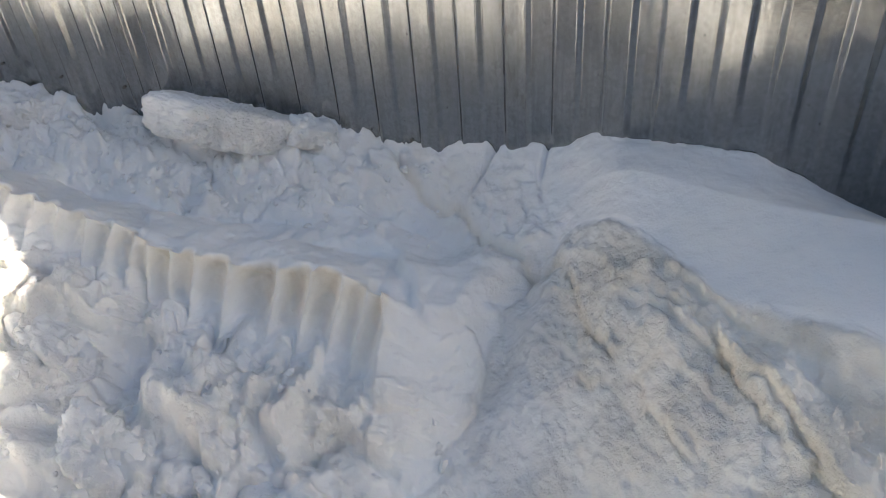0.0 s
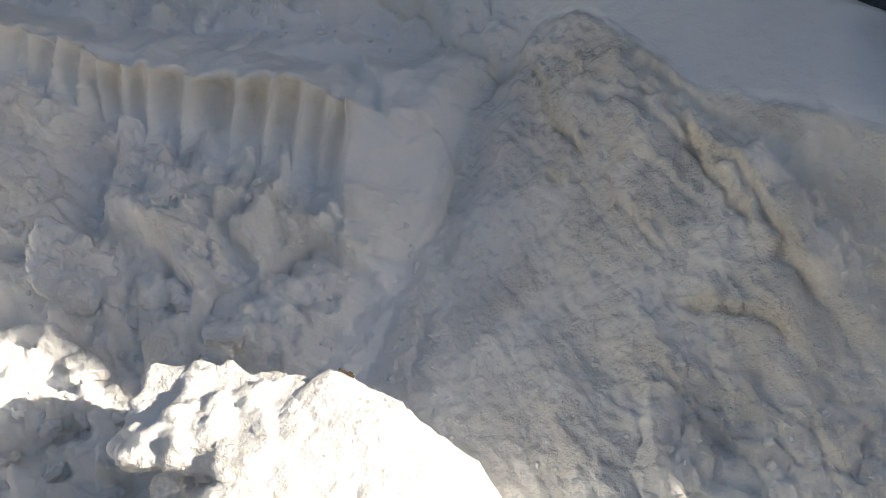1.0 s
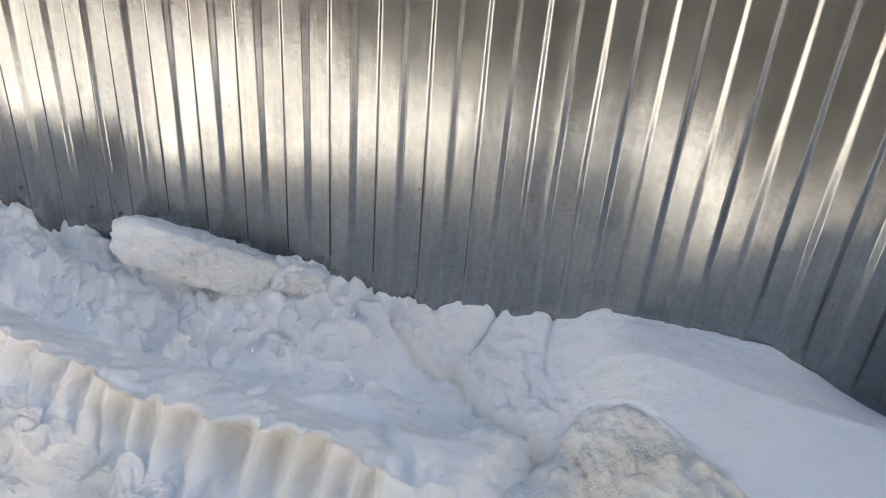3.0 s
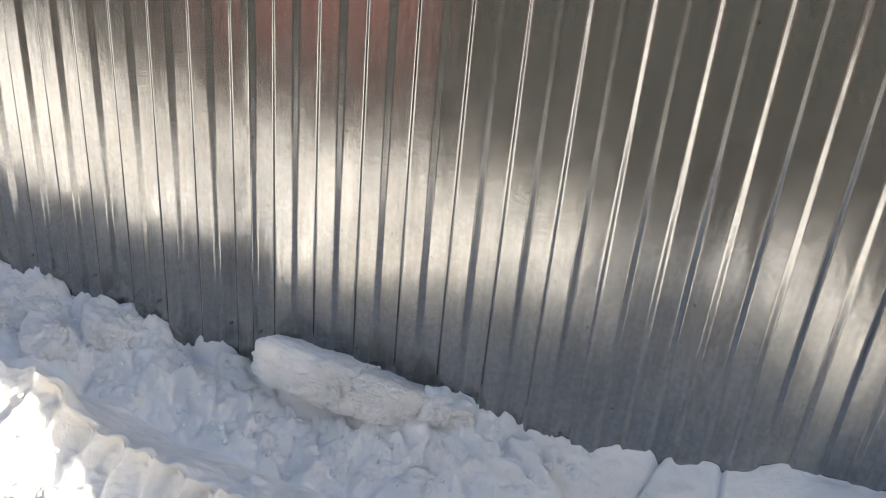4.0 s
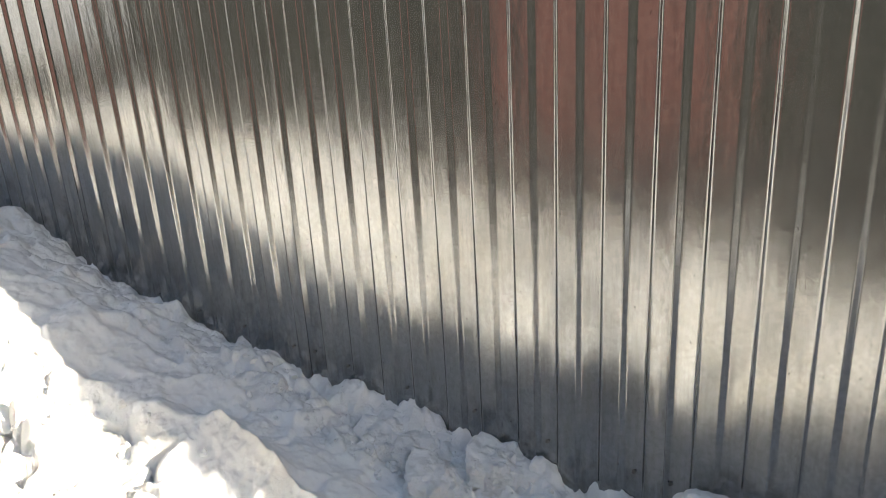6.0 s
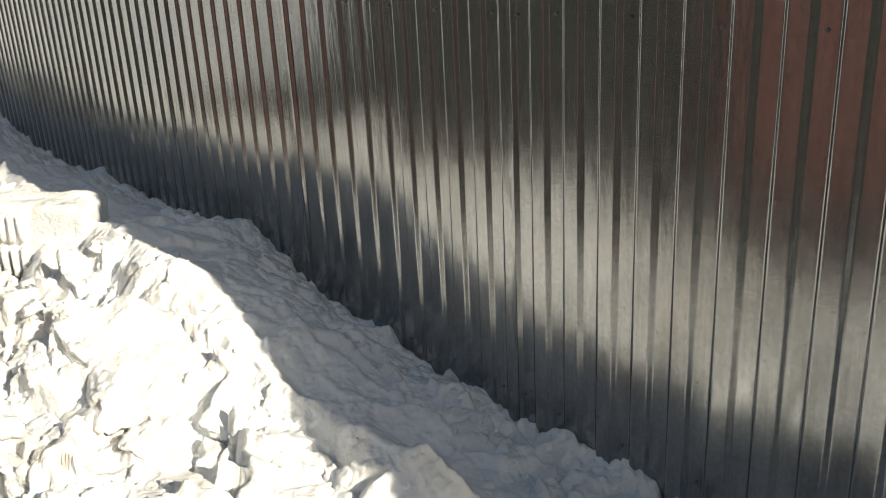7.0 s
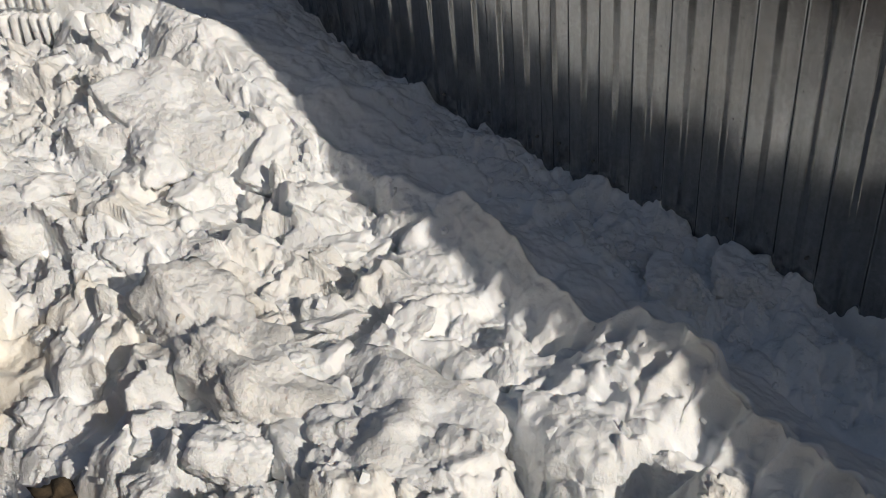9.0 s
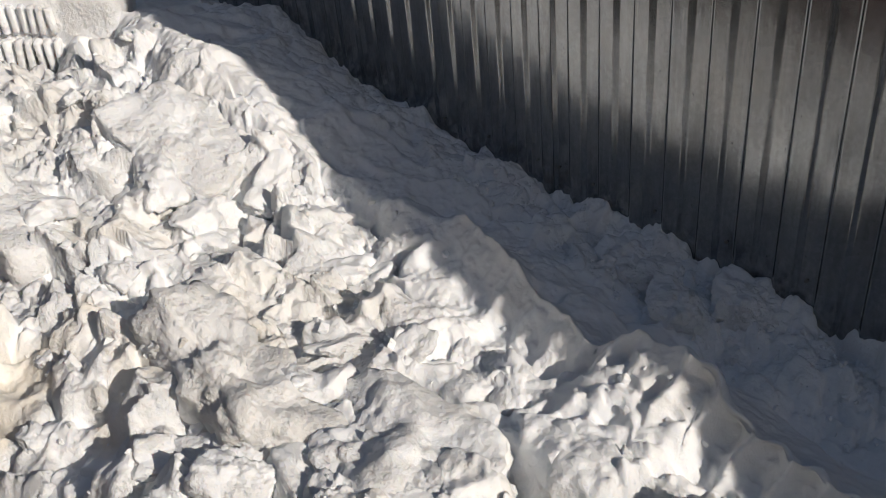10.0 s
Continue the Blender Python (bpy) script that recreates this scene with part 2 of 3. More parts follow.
# ---- the snow bank ----
XS = [-13, -8.8, -7.5, -5.1, -4.56, -4.1, -3.75, -3.4, -3.1, -2.95, -2.36, -2.31, -1.9, -1.56, -1.5, -1.2, -0.93, -0.82, -0.70, -0.6, -0.5, -0.4, -0.15, 0.06, 0.35, 1, 4]
EDGE_Z = [.6, .54, .34, .41, .51, .38, .29, .30, .30, .27, .28, .28, .30, .31, .32, .37, .36, .385, .41, .42, .485, .495, .475, .40, .33, .3, .3]
SHELF_Y = [1.15, 1.15, 1.2, 1.2, 1.17, 1.15, 1.15, 1.15, 1.17, 1.17, 1.15, 1.15, 1.16, 1.15, 1.15, 1.2, 1.24, 1.2, 1.2, 1.21, 1.28, 1.26, 1.2, 1.15, 1.1, 1.1, 1.1]
SHELF_Z = [.6, .55, .42, .50, .56, .52, .41, .34, .30, .26, .22, .2, .15, .15, .17, .21, .2, .22, .28, .33, .43, .5, .52, .56, .55, .5, .4]
CREST_Y = [.9, .9, .9, .82, .83, .86, .90, .94, .95, 1.03, .92, .975, .945, .945, .915, .92, .915, .885, .9, 1.05, 1.19, 1.16, .95, .875, .77, .6, .6]
CREST_Z = [.7, .65, .55, .60, .62, .61, .48, .345, .31, .315, .275, .325, .265, .265, .25, .255, .315, .31, .285, .27, .37, .46, .485, .545, .55, .5, .4]
FOOT_Y = [.5, .5, .5, .5, .52, .62, .68, .75, .76, .76, .70, .68, .72, .73, .80, .7, .62, .62, .68, .7, .7, .65, .5, .42, .35, .2, .2]
FOOT_Z = [.4, .4, .4, .48, .50, .5, .42, .32, .28, .26, .24, .27, .21, .11, .04, .1, .1, .12, .09, .09, .11, .12, .13, .14, .15, .1, .1]
FRONT_Z = [.3, .33, .36, .42, .44, .42, .40, .36, .33, .33, .34, .33, .26, .07, .03, -.06, -.08, -.08, .0, .03, .02, .0, .0, .0, .02, .1, .1]
CUSPS = [-2.95, -2.86, -2.76, -2.68, -2.58, -2.49, -2.40, -2.31, -2.23, -2.13, -2.05, -1.96, -1.87, -1.79, -1.70, -1.62, -1.545, -1.50, -1.43, -1.36, -1.26, -1.125, -1.03, -0.945, -0.88, -0.825]


FISSURES = [((-0.56, -0.42, -0.30, -0.22, -0.15), (1.16, 1.00, 0.86, 0.765, 0.70), 0.024), ((-0.31, -0.15, -0.07, 0.0), (1.03, 0.895, 0.785, 0.71), 0.024),
            ((-0.42, -0.21, 0.02, 0.12), (1.09, 0.935, 0.736, 0.64), 0.020), ((-0.39, -0.32, -0.25), (0.86, 0.835, 0.85), 0.014), ((-0.36, -0.28), (0.74, 0.63), 0.012), ((-0.08, 0.05, 0.16), (0.62, 0.60, 0.50), 0.02)]


# hollows pressed into the ribbed block, and the outline of the flat-faced block (inward side to the left)
HOLLOWS = [(-2.446, 0.677), (-2.387, 0.704), (-2.325, 0.729), (-2.26, 0.752), (-2.287, 0.931), (-2.354, 0.881), (-2.419, 0.846), (-2.20, 0.80), (-2.16, 0.90)]
FLAT_BLOCK = [(-0.842, 0.907), (-0.768, 0.643), (-0.645, 0.680), (-0.596, 0.80), (-0.603, 0.897), (-0.64, 0.945), (-0.728, 0.930)]


def inside(x, y, outline):
    """Distance to the nearest side of a convex outline, positive within."""
    least = np.full(x.shape, 9.0)
    for (ax, ay), (bx, by) in zip(outline, outline[1:] + outline[:1]):
        least = np.minimum(least, ((bx - ax) * (y - ay) - (by - ay) * (x - ax)) / math.hypot(bx - ax, by - ay))
    return least


def line_of(values, x):
    """The control values along the fence, eased so that no corner shows."""
    return sum(np.interp(x + d, XS, values) for d in (-0.03, -0.015, 0, 0.015, 0.03)) / 5


def grooves(x):
    """Depth of the scraped flutes: hollow arcs with sharp cusps between them, 0 outside."""
    c = np.array(CUSPS)
    k = np.clip(np.searchsorted(c, x) - 1, 0, len(c) - 2)
    wide = c[k + 1] - c[k]
    u = (x - c[k]) / wide
    return np.where((x > c[0]) & (x < c[-1]), (1 - (2 * u - 1) ** 2) * wide * 0.75, 0.0)


def snow_points(x, v):
    """Places on the bank for x along the fence and v across it: 0 fence, 1 shelf, 2 crest, 3 foot, 4 front, 5 out."""
    ys = [np.full(x.shape, FENCE + 0.004), line_of(SHELF_Y, x), line_of(CREST_Y, x), line_of(FOOT_Y, x), np.full(x.shape, 0.05), np.full(x.shape, -0.85)]
    zs = [line_of(EDGE_Z, x), line_of(SHELF_Z, x), line_of(CREST_Z, x), line_of(FOOT_Z, x), line_of(FRONT_Z, x), np.full(x.shape, -0.22)]
    k = np.clip(np.floor(v), 0, 4).astype(int)
    f = v - k
    y, z = np.zeros(x.shape), np.zeros(x.shape)
    for n in range(5):
        on = k == n
        y = np.where(on, ys[n] + (ys[n + 1] - ys[n]) * f, y)
        z = np.where(on, zs[n] + (zs[n + 1] - zs[n]) * f, z)
    # the scraped wall, sheer at the top and spreading below, fluted
    reach = 2.55 + 0.5 * fbm(x, x * 0, 0.09, 33, 2)
    cut = band(x, -2.97, -0.81, 0.05)
    wall = np.clip((v - 1.6) / 0.4, 0, 1) * (1 - np.clip((v - reach) / 0.25, 0, 1)) * cut
    flute = grooves(x + 0.008 * np.sin(v * 9))
    steep = np.clip(v - 2, 0, 1)
    z = z - cut * np.where(v > 2, 0.07 * np.sin(np.pi * np.clip(steep, 0, 1)) * (1 - 0.6 * steep), 0)
    flute = flute * np.interp(x, [-2.98, -2.92, -2.42, -2.34], [1.0, 0.22, 0.22, 1.0]) * np.where(x < -1.55, np.clip(0.7 + 1.4 * fbm(x, x * 0, 0.33, 211, 2), 0.3, 1.0), 1.0)
    z = z + 0.06 * fbm(x, x * 0 + 5, 0.3, 213, 3) * band(x, -3.2, -1.6, 0.2) * np.exp(-((v - 2.05) / 0.3) ** 2)
    y = y + wall * flute * (0.45 + 0.45 * np.clip((v - 2.0) / 0.15, 0, 1))
    z = z + (np.interp(x, [-1.5, -0.85], [0.012, 0.02]) - 0.55 * flute) * np.exp(-((v - 2.0) / 0.035) ** 2) * cut
    old = band(x, -3.2, -1.5, 0.15) * np.exp(-((v - 2.45) / 0.42) ** 2) * np.interp(x, [-2.35, -2.15], [0.3, 0.75])
    y = y - old * (0.06 * lumps(x, z * 1.1, 0.12, 231) + 0.03 * lumps(x, z, 0.055, 233) - 0.03)
    z = z + old * 0.016 * scoops(x + 0.4 * y, y + z, 0.035, 239)
    z = z + old * (0.03 * lumps(x, y, 0.08, 235) + 0.015 * lumps(x, y, 0.04, 237) - 0.015)
    edge = inside(x, y, FLAT_BLOCK) + 0.010 * fbm(x, y, 0.07, 55, 3)
    facet = np.clip(edge / 0.006 + 0.5, 0, 1) * band(v, 1.6, 3.4, 0.1)
    z = z - 0.06 * band(x, -0.66, -0.54, 0.08) * band(v, 1.7, 2.8, 0.5)
    z = z + facet * (0.318 - 0.51 * (x + 0.842) + 0.516 * (y - 0.907) - z)
    rubble = band(v, 2.7, 6, 0.5) * band(x, -20, -1.75, 0.5) + 0.8 * band(v, 2.2, 3.2, 0.5) * band(x, -20, -3.0, 0.3)
    rubble = np.clip(rubble, 0, 1)
    pit = band(v, 2.55, 6, 0.45) * band(x, -1.95, -0.72, 0.3)
    rough = band(v, 2.02, 4.6, 0.06) * band(x, -0.61, 9, 0.05)
    crumb = band(v, -1, 0.95 + 0.25 * fbm(x, v, 0.3, 44, 2), 0.25) * band(x, -20, -0.95, 0.2)
    gully = band(v, 0.1, 2.0, 0.3) * band(x + (y - 1.2) * 0.9, -0.82, -0.52, 0.12)
    shelf = band(v, 0.8, 2.02, 0.2) * band(x, -20, -0.7, 0.2)
    bank_top = band(v, -1, 1.97, 0.06) * band(x + (y - 1.2) * 0.9, -0.56, 9, 0.06)
    smooth = np.clip(facet + bank_top, 0, 1)
    along, across = 0.66 * x - 0.75 * y, 0.75 * x + 0.66 * y
    big = facets(x + 0.3 * y, y * 1.25, 0.38, 3, 0.55, 0.12, 24, 0.15)
    mid = facets(x - 0.2 * y, y * 1.3, 0.17, 13, 0.6, 0.034, 24, 0.15)
    small = facets(x + z, y + z, 0.06, 23, 0.8, 0.014, 20, 0.3)
    soft = facets(x + z, y + z, 0.075, 29, 0.25, 0.035, 12, 1.1) + 0.6 * facets(x - z, y + z, 0.035, 31, 0.25, 0.018, 12, 1.1)
    tiny = facets(x + z, y + z * 1.3, 0.024, 43, 0.5, 0.008, 16, 0.3)
    broken = np.clip(0.35 + 3.2 * fbm(x, y, 0.40, 251, 3), 0.05, 1)
    slabs = facets(x + 0.25 * y, y - 0.2 * x, 0.28, 3, 0.42, 0.06, 38, 0.1) + facets(x - 0.2 * y, y * 1.2, 0.115, 13, 0.6, 0.034, 40, 0.2) + 0.8 * broken * facets(x + 0.3 * y, y, 0.05, 17, 0.8, 0.018, 34, 0.25)
    flakes = 0.022 * scoops(x + 0.5 * y, 0.7 * y - 0.2 * x, 0.12, 201) + 0.014 * scoops(x + 0.3 * y, 0.7 * y - 0.2 * x, 0.05, 203) + broken * 0.009 * scoops(x + y, y, 0.021, 205)
    ribbed = band(x, -2.66, -2.05, 0.06) * band(y, 0.60, 1.02, 0.06)
    planar = band(x, -2.98, -2.44, 0.08) * band(v, 1.9, 2.95, 0.15)
    rubble = rubble * (1 - 0.7 * np.clip(ribbed + planar, 0, 1))
    z = z + planar * 0.016 * scoops(x - 0.2 * y, 0.35 * y, 0.055, 297)
    z = z + rubble * (slabs + flakes - 0.045 + 0.3 * broken * tiny) + pit * (0.4 * big + 0.8 * mid + 0.35 * small + 0.5 * soft + 0.045 * scoops(x, y + z, 0.10, 271) + 0.018 * scoops(x + z, y, 0.04, 273))
    y = y - rubble * (0.020 * scoops(x + 0.4 * y, z + y, 0.11, 221) + broken * 0.010 * scoops(x, z + 0.8 * y, 0.045, 223) - 0.018)
    # the ribbed block with its hollows, stepped up from the scraped wall beside it, and a trench below it
    step = (x + 2.60) * 0.25 - (y - 0.66) * 0.24
    step = step / 0.3466 + 0.02 * fbm(x, y, 0.15, 261, 3)
    z = z + ribbed * 0.035 * np.clip(step / 0.010 + 0.5, 0, 1) * np.exp(-np.clip(step, 0, 1) / 0.2)
    z = z + ribbed * 0.15 * (x + 2.38)
    for hx, hy in HOLLOWS:
        ax, ay = (x - hx) * 0.92 - (y - hy) * 0.38, (y - hy) * 0.92 + (x - hx) * 0.38
        z = z - 0.042 * np.exp(-(ax / 0.019) ** 2 - (ay / 0.036) ** 2)
    trench = np.exp(-((y - np.interp(x, [-2.62, -2.48, -2.23, -2.12, -2.0], [0.50, 0.53, 0.58, 0.51, 0.44])) / 0.042) ** 2) * band(x, -2.62, -1.98, 0.1)
    z = z - 0.11 * trench
    z = z + crumb * (0.4 * mid + 0.9 * soft) + 0.35 * gully * (small + tiny) + shelf * 0.45 * facets(x, y * 1.3, 0.2, 63, 0.45, 0.035, 22, 0.3)
    low = band(v, 2.75, 9, 0.4) * band(x, -0.15, 9, 0.3)
    z = z + rough * (0.026 * fbm(along * 0.35, across, 0.11, 113, 4, 0.55) + 0.0035 * fbm(x, y, 0.022, 87, 3, 0.7) + 0.009 * scoops(along * 0.6, across, 0.05, 217) + 0.006 * scoops(along * 0.8, across, 0.019, 218) + 0.7 * low * soft + 0.05 * low * (1 - lumps(x, y, 0.12, 219)))
    z = z + (1 - smooth) * (1 - 0.7 * rough) * (1 - 0.5 * rubble) * 0.022 * fbm(x, y, 0.13, 5, 5, 0.6) + 0.03 * fbm(x, y, 0.6, 91, 2) * band(v, -1, 5, 1) * (1 - 0.6 * smooth)
    z = z + smooth * 0.006 * fbm(x, y, 0.09, 7, 3)
    z = z + facet * 0.010 * fbm(x, y, 0.05, 241, 4, 0.6)
    # the crown against the fence is crumbled and cracked
    z = z + np.exp(-(v / 0.25) ** 2) * (0.06 * fbm(x, x * 0 + 3, 0.2, 15, 2) + 0.022 * fbm(x, y + 9, 0.05, 16, 4, 0.6)) * np.interp(x, [-1.0, -0.6], [1.0, 0.35])
    for at, lean, deep in ((-0.76, 0.35, 0.022), (-0.625, -0.1, 0.018)):
        z = z - deep * np.exp(-((x - at + lean * (FENCE - y)) / 0.007) ** 2) * band(v, -1, 0.45, 0.5)
    track = np.interp(x, [-1.02, -0.88, -0.72, -0.55], [1.36, 1.30, 1.20, 1.11]) + 0.03 * fbm(x, x * 0, 0.1, 99, 3)
    crack = np.exp(-((y - track) / 0.012) ** 2) * band(x, -1.02, -0.52, 0.05)
    z = z - 0.022 * crack
    # plates flaking off the raw slope, along the line of its crest
    q = ((-0.41 - x) * 0.30 + (1.10 - y) * 0.47) / 0.557 + 0.022 * fbm(x, y, 0.12, 71, 4, 0.6)
    layer = (q + 0.032 * fbm(x, y, 0.30, 291, 5, 0.6) + 0.25) / 0.06
    layer = layer - np.floor(layer)
    z = z + rough * np.interp(q, [-0.04, 0.02, 0.12, 0.24], [0.0, 1.0, 0.7, 0.0]) * np.clip(0.6 + 2.0 * fbm(x, y, 0.2, 295, 2), 0.1, 1) * 0.027 * (layer - np.clip((layer - 0.90) / 0.10, 0, 1) - 0.4)
    pockets = scoops(along * 0.5, across, 0.06, 281) + 0.4 * scoops(along, across, 0.025, 283)
    z = z + rough * np.interp(q, [-0.05, 0.03, 0.14, 0.24], [0.0, 1.0, 0.7, 0.0]) * (0.021 * pockets - 0.008)
    fissure = 0.4 * rough * np.interp(q, [0.02, 0.2], [1.0, 0.0]) * np.clip(0.35 - pockets, 0, 1)
    for fx, fy, rise in FISSURES:
        d = 0.7 * (y - np.interp(x, fx, fy)) + 0.034 * fbm(x, y, 0.18, 75, 6, 0.62)
        there = rough * np.interp(q, [0.0, 0.07], [0, 1]) * band(x, fx[0], fx[-1], 0.05) * np.clip(0.75 + 1.6 * fbm(x, y, 0.14, 73, 3), 0.2, 1.1)
        z = z + there * 1.2 * rise * (np.clip(d / 0.005 + 0.5, 0, 1) * np.clip(1 - d / 0.26, 0, 1) - 0.25 * np.exp(-((d + 0.004) / 0.004) ** 2))
        fissure = fissure + there * np.exp(-((d + 0.004) / 0.008) ** 2)
    stain = 0.5 + fbm(x, y, 0.25, 81, 4)
    # beige dirt, plus shade painted into flute hollows, scraped faces and rubble
    dirt_shade = wall * band(v, 1.97, 9, 0.04) * np.clip(1 - (v - 2.0) / 0.5, 0, 1) * (0.3 + 9 * flute) * (0.6 + 0.8 * stain) * np.interp(x, [-1.8, -1.5], [0.6, 0.9]) + rough * (0.33 + 0.5 * stain) * np.interp(q, [0, 0.15, 0.5], [1.0, 0.72, 0.38]) * np.interp(x, [-0.58, -0.38], [0.3, 1.0])
    dirt_shade = 1.1 * dirt_shade + 0.4 * fissure + 0.25 * pit * stain + 0.08 * facet + 0.3 * gully * stain + 0.4 * crack + (0.35 + 0.5 * band(x, -3.5, -2.3, 0.4) * band(y, -1, 0.35, 0.25)) * rubble * np.clip(fbm(x, y, 0.3, 85, 5, 0.65) * 2.2, 0, 0.9) + 0.25 * crumb * np.clip(stain - 0.4, 0, 1)
    coarse = np.clip(0.12 + rubble + 0.45 * pit + 0.75 * rough + 0.4 * crumb + 0.3 * gully, 0, 1) * (1 - 0.6 * wall * (1 - rubble) * np.interp(x, [-1.7, -1.5], [0, 1]))
    return y, z, np.clip(dirt_shade, 0, 1), coarse


def grid_mesh(name, xs, vs):
    X, V = np.meshgrid(xs, vs, indexing="ij")
    Y, Z, D, C = snow_points(X, V)
    n, m = X.shape
    co = np.stack([X, Y, Z], -1).reshape(-1, 3)
    i = (np.arange(n - 1)[:, None] * m + np.arange(m - 1)[None, :]).ravel()
    quads = np.stack([i, i + 1, i + m + 1, i + m], -1)
    me = bpy.data.meshes.new(name)
    me.vertices.add(len(co))
    me.vertices.foreach_set("co", co.ravel())
    me.loops.add(quads.size)
    me.loops.foreach_set("vertex_index", quads.ravel().astype(np.int32))
    me.polygons.add(len(quads))
    me.polygons.foreach_set("loop_start", np.arange(0, quads.size, 4, dtype=np.int32))
    me.polygons.foreach_set("use_smooth", np.ones(len(quads), bool))
    me.update(calc_edges=True)
    a = me.attributes.new("dirt_shade", "FLOAT", "POINT")
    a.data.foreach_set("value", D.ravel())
    a = me.attributes.new("coarse", "FLOAT", "POINT")
    a.data.foreach_set("value", C.ravel())
    me.materials.append(SNOW)
    return me


xs = np.concatenate([np.arange(-13, -6, 0.04), np.arange(-6, -4.4, 0.014), np.arange(-4.4, -0.7, 0.0055), np.arange(-0.7, 0.5, 0.0042), np.arange(0.5, 4, 0.04)])
vs = np.concatenate([np.linspace(0, 1, 40)[:-1], np.linspace(1, 2, 44)[:-1], np.linspace(2, 3, 110)[:-1], np.linspace(3, 4, 110)[:-1], np.linspace(4, 5, 60)])
bank = tagged(new("snow_bank", grid_mesh("snow_bank", xs, vs)), "long bank of broken, scraped white snow piled along the fence", "snow bank", kind="structure")

# ---- ground, walls that close the place, and an added shade wall ----
bm = bmesh.new()
bmesh.ops.create_grid(bm, x_segments=60, y_segments=60, size=1500)
ground = tagged(part("ground", bm, ASPHALT), "dark wet ground beyond the snow", "ground", kind="structure")
ground.location = (0, 0, -0.14)
bm = bmesh.new()
bmesh.ops.create_grid(bm, x_segments=40, y_segments=40, size=1)
for v in bm.verts:
    v.co = Vector((-42.2 + 32 * v.co.x, -14 + 15.35 * v.co.y, 0.12 + 0.10 * noise.noise(v.co * 6)))
field = tagged(part("snow_field", bm, LUMP), "open sunlit snow beyond the end of the wall", "snow", kind="structure")
shed = tagged(part("wall_south", box(bmesh.new(), -10.2, 8, -2.9, -2.6, -0.2, 3.2), WALL), "dark grey-green rendered wall across from the fence", "wall", kind="structure")
door = tagged(part("door_1", box(bmesh.new(), -4.95, -3.2, -2.597, -2.55, -0.13, 2.05, 0.006), RED), "red painted metal door in the grey wall", "door", kind="structure")
# unseen wall added to block the sun; its roofline sets the shadow's edge
bm = bmesh.new()
outline = [(1.58, -0.2), (14.0, -0.2), (14.0, 3.75), (5.33, 3.75), (4.81, 3.70), (2.865, 2.80), (1.58, 2.2)]
sides = [[bm.verts.new((x, y, z)) for x, z in outline] for y in (1.62, 1.75)]
bm.faces.new(sides[0])
bm.faces.new(sides[1][::-1])
for a in range(7):
    bm.faces.new((sides[0][a], sides[1][a], sides[1][(a + 1) % 7], sides[0][(a + 1) % 7]))
bmesh.ops.recalc_face_normals(bm, faces=bm.faces)
gable = tagged(part("shade_wall", bm, WALL), "unseen gable-shaped wall added behind the fence to shade the snow", "wall", kind="structure")


# ---- snow blocks ----
def chunk_mesh(seed, size, planes=9, rough=0.05, level=4, sharp=26.0):
    """A broken lump of snow of that size: a ball chiselled by random planes, then crumbled."""
    rng = np.random.RandomState(seed)
    bm = bmesh.new()
    bmesh.ops.create_icosphere(bm, subdivisions=level, radius=1)
    d = np.array([v.co[:] for v in bm.verts])
    d /= np.linalg.norm(d, axis=1)[:, None]
    n = rng.normal(size=(planes, 3))
    n = np.concatenate([n / np.linalg.norm(n, axis=1)[:, None], np.eye(3), -np.eye(3)])
    h = np.concatenate([rng.uniform(0.36, 0.62, planes), np.full(6, 0.5)])
    dots = d @ n.T
    r = np.where(dots > 0.05, h / np.maximum(dots, 0.05), 9.0)
    r = (np.sum(r ** -sharp, axis=1)) ** (-1 / sharp)
    size = Vector(size)
    mean = (size.x * size.y * size.z) ** (1 / 3)
    shift = Vector((seed * 3.7, seed * 1.3, 0))
    for v, way, radius in zip(bm.verts, d, r):
        p = Vector(way * radius) * size
        q = p / mean
        out = Vector(way)
        k = noise.fractal(q * 2.2 + shift, 0.8, 2.1, 4) + 0.2 * noise.ridged_multi_fractal(q * 2.6 - shift, 0.9, 2.0, 4, 1.0, 2.0) - 0.2
        v.co = p + out * mean * rough * k + out * 0.007 * noise.fractal(p * 40 + shift, 0.55, 2.1, 4)
    for f in bm.faces:
        f.smooth = True
    return bm


table_x = np.arange(-5.6, 0.7, 0.02)
table_y = np.arange(-0.8, 1.40, 0.01)
column_v = np.linspace(0, 5, 600)
TX, TV = np.meshgrid(table_x, column_v, indexing="ij")
TY, TZ, _, _ = snow_points(TX, TV)
heights = np.array([np.interp(table_y, ty[np.argsort(ty)], tz[np.argsort(ty)]) for ty, tz in zip(TY, TZ)])


def height_at(x, y):
    return float(heights[int(np.clip(round((x + 5.6) / 0.02), 0, len(table_x) - 1)), int(np.clip(round((y + 0.8) / 0.01), 0, len(table_y) - 1))])


def chunk(seed, place, size, turn, label, rough=0.05, planes=9, level=5, mat=None, sharp=26.0):
    ob = part("snow_block", chunk_mesh(seed, size, planes, rough, level, sharp), mat or LUMP)
    ob.matrix_world = pose(*place, *turn)
    return tagged(ob, label, "snow block")


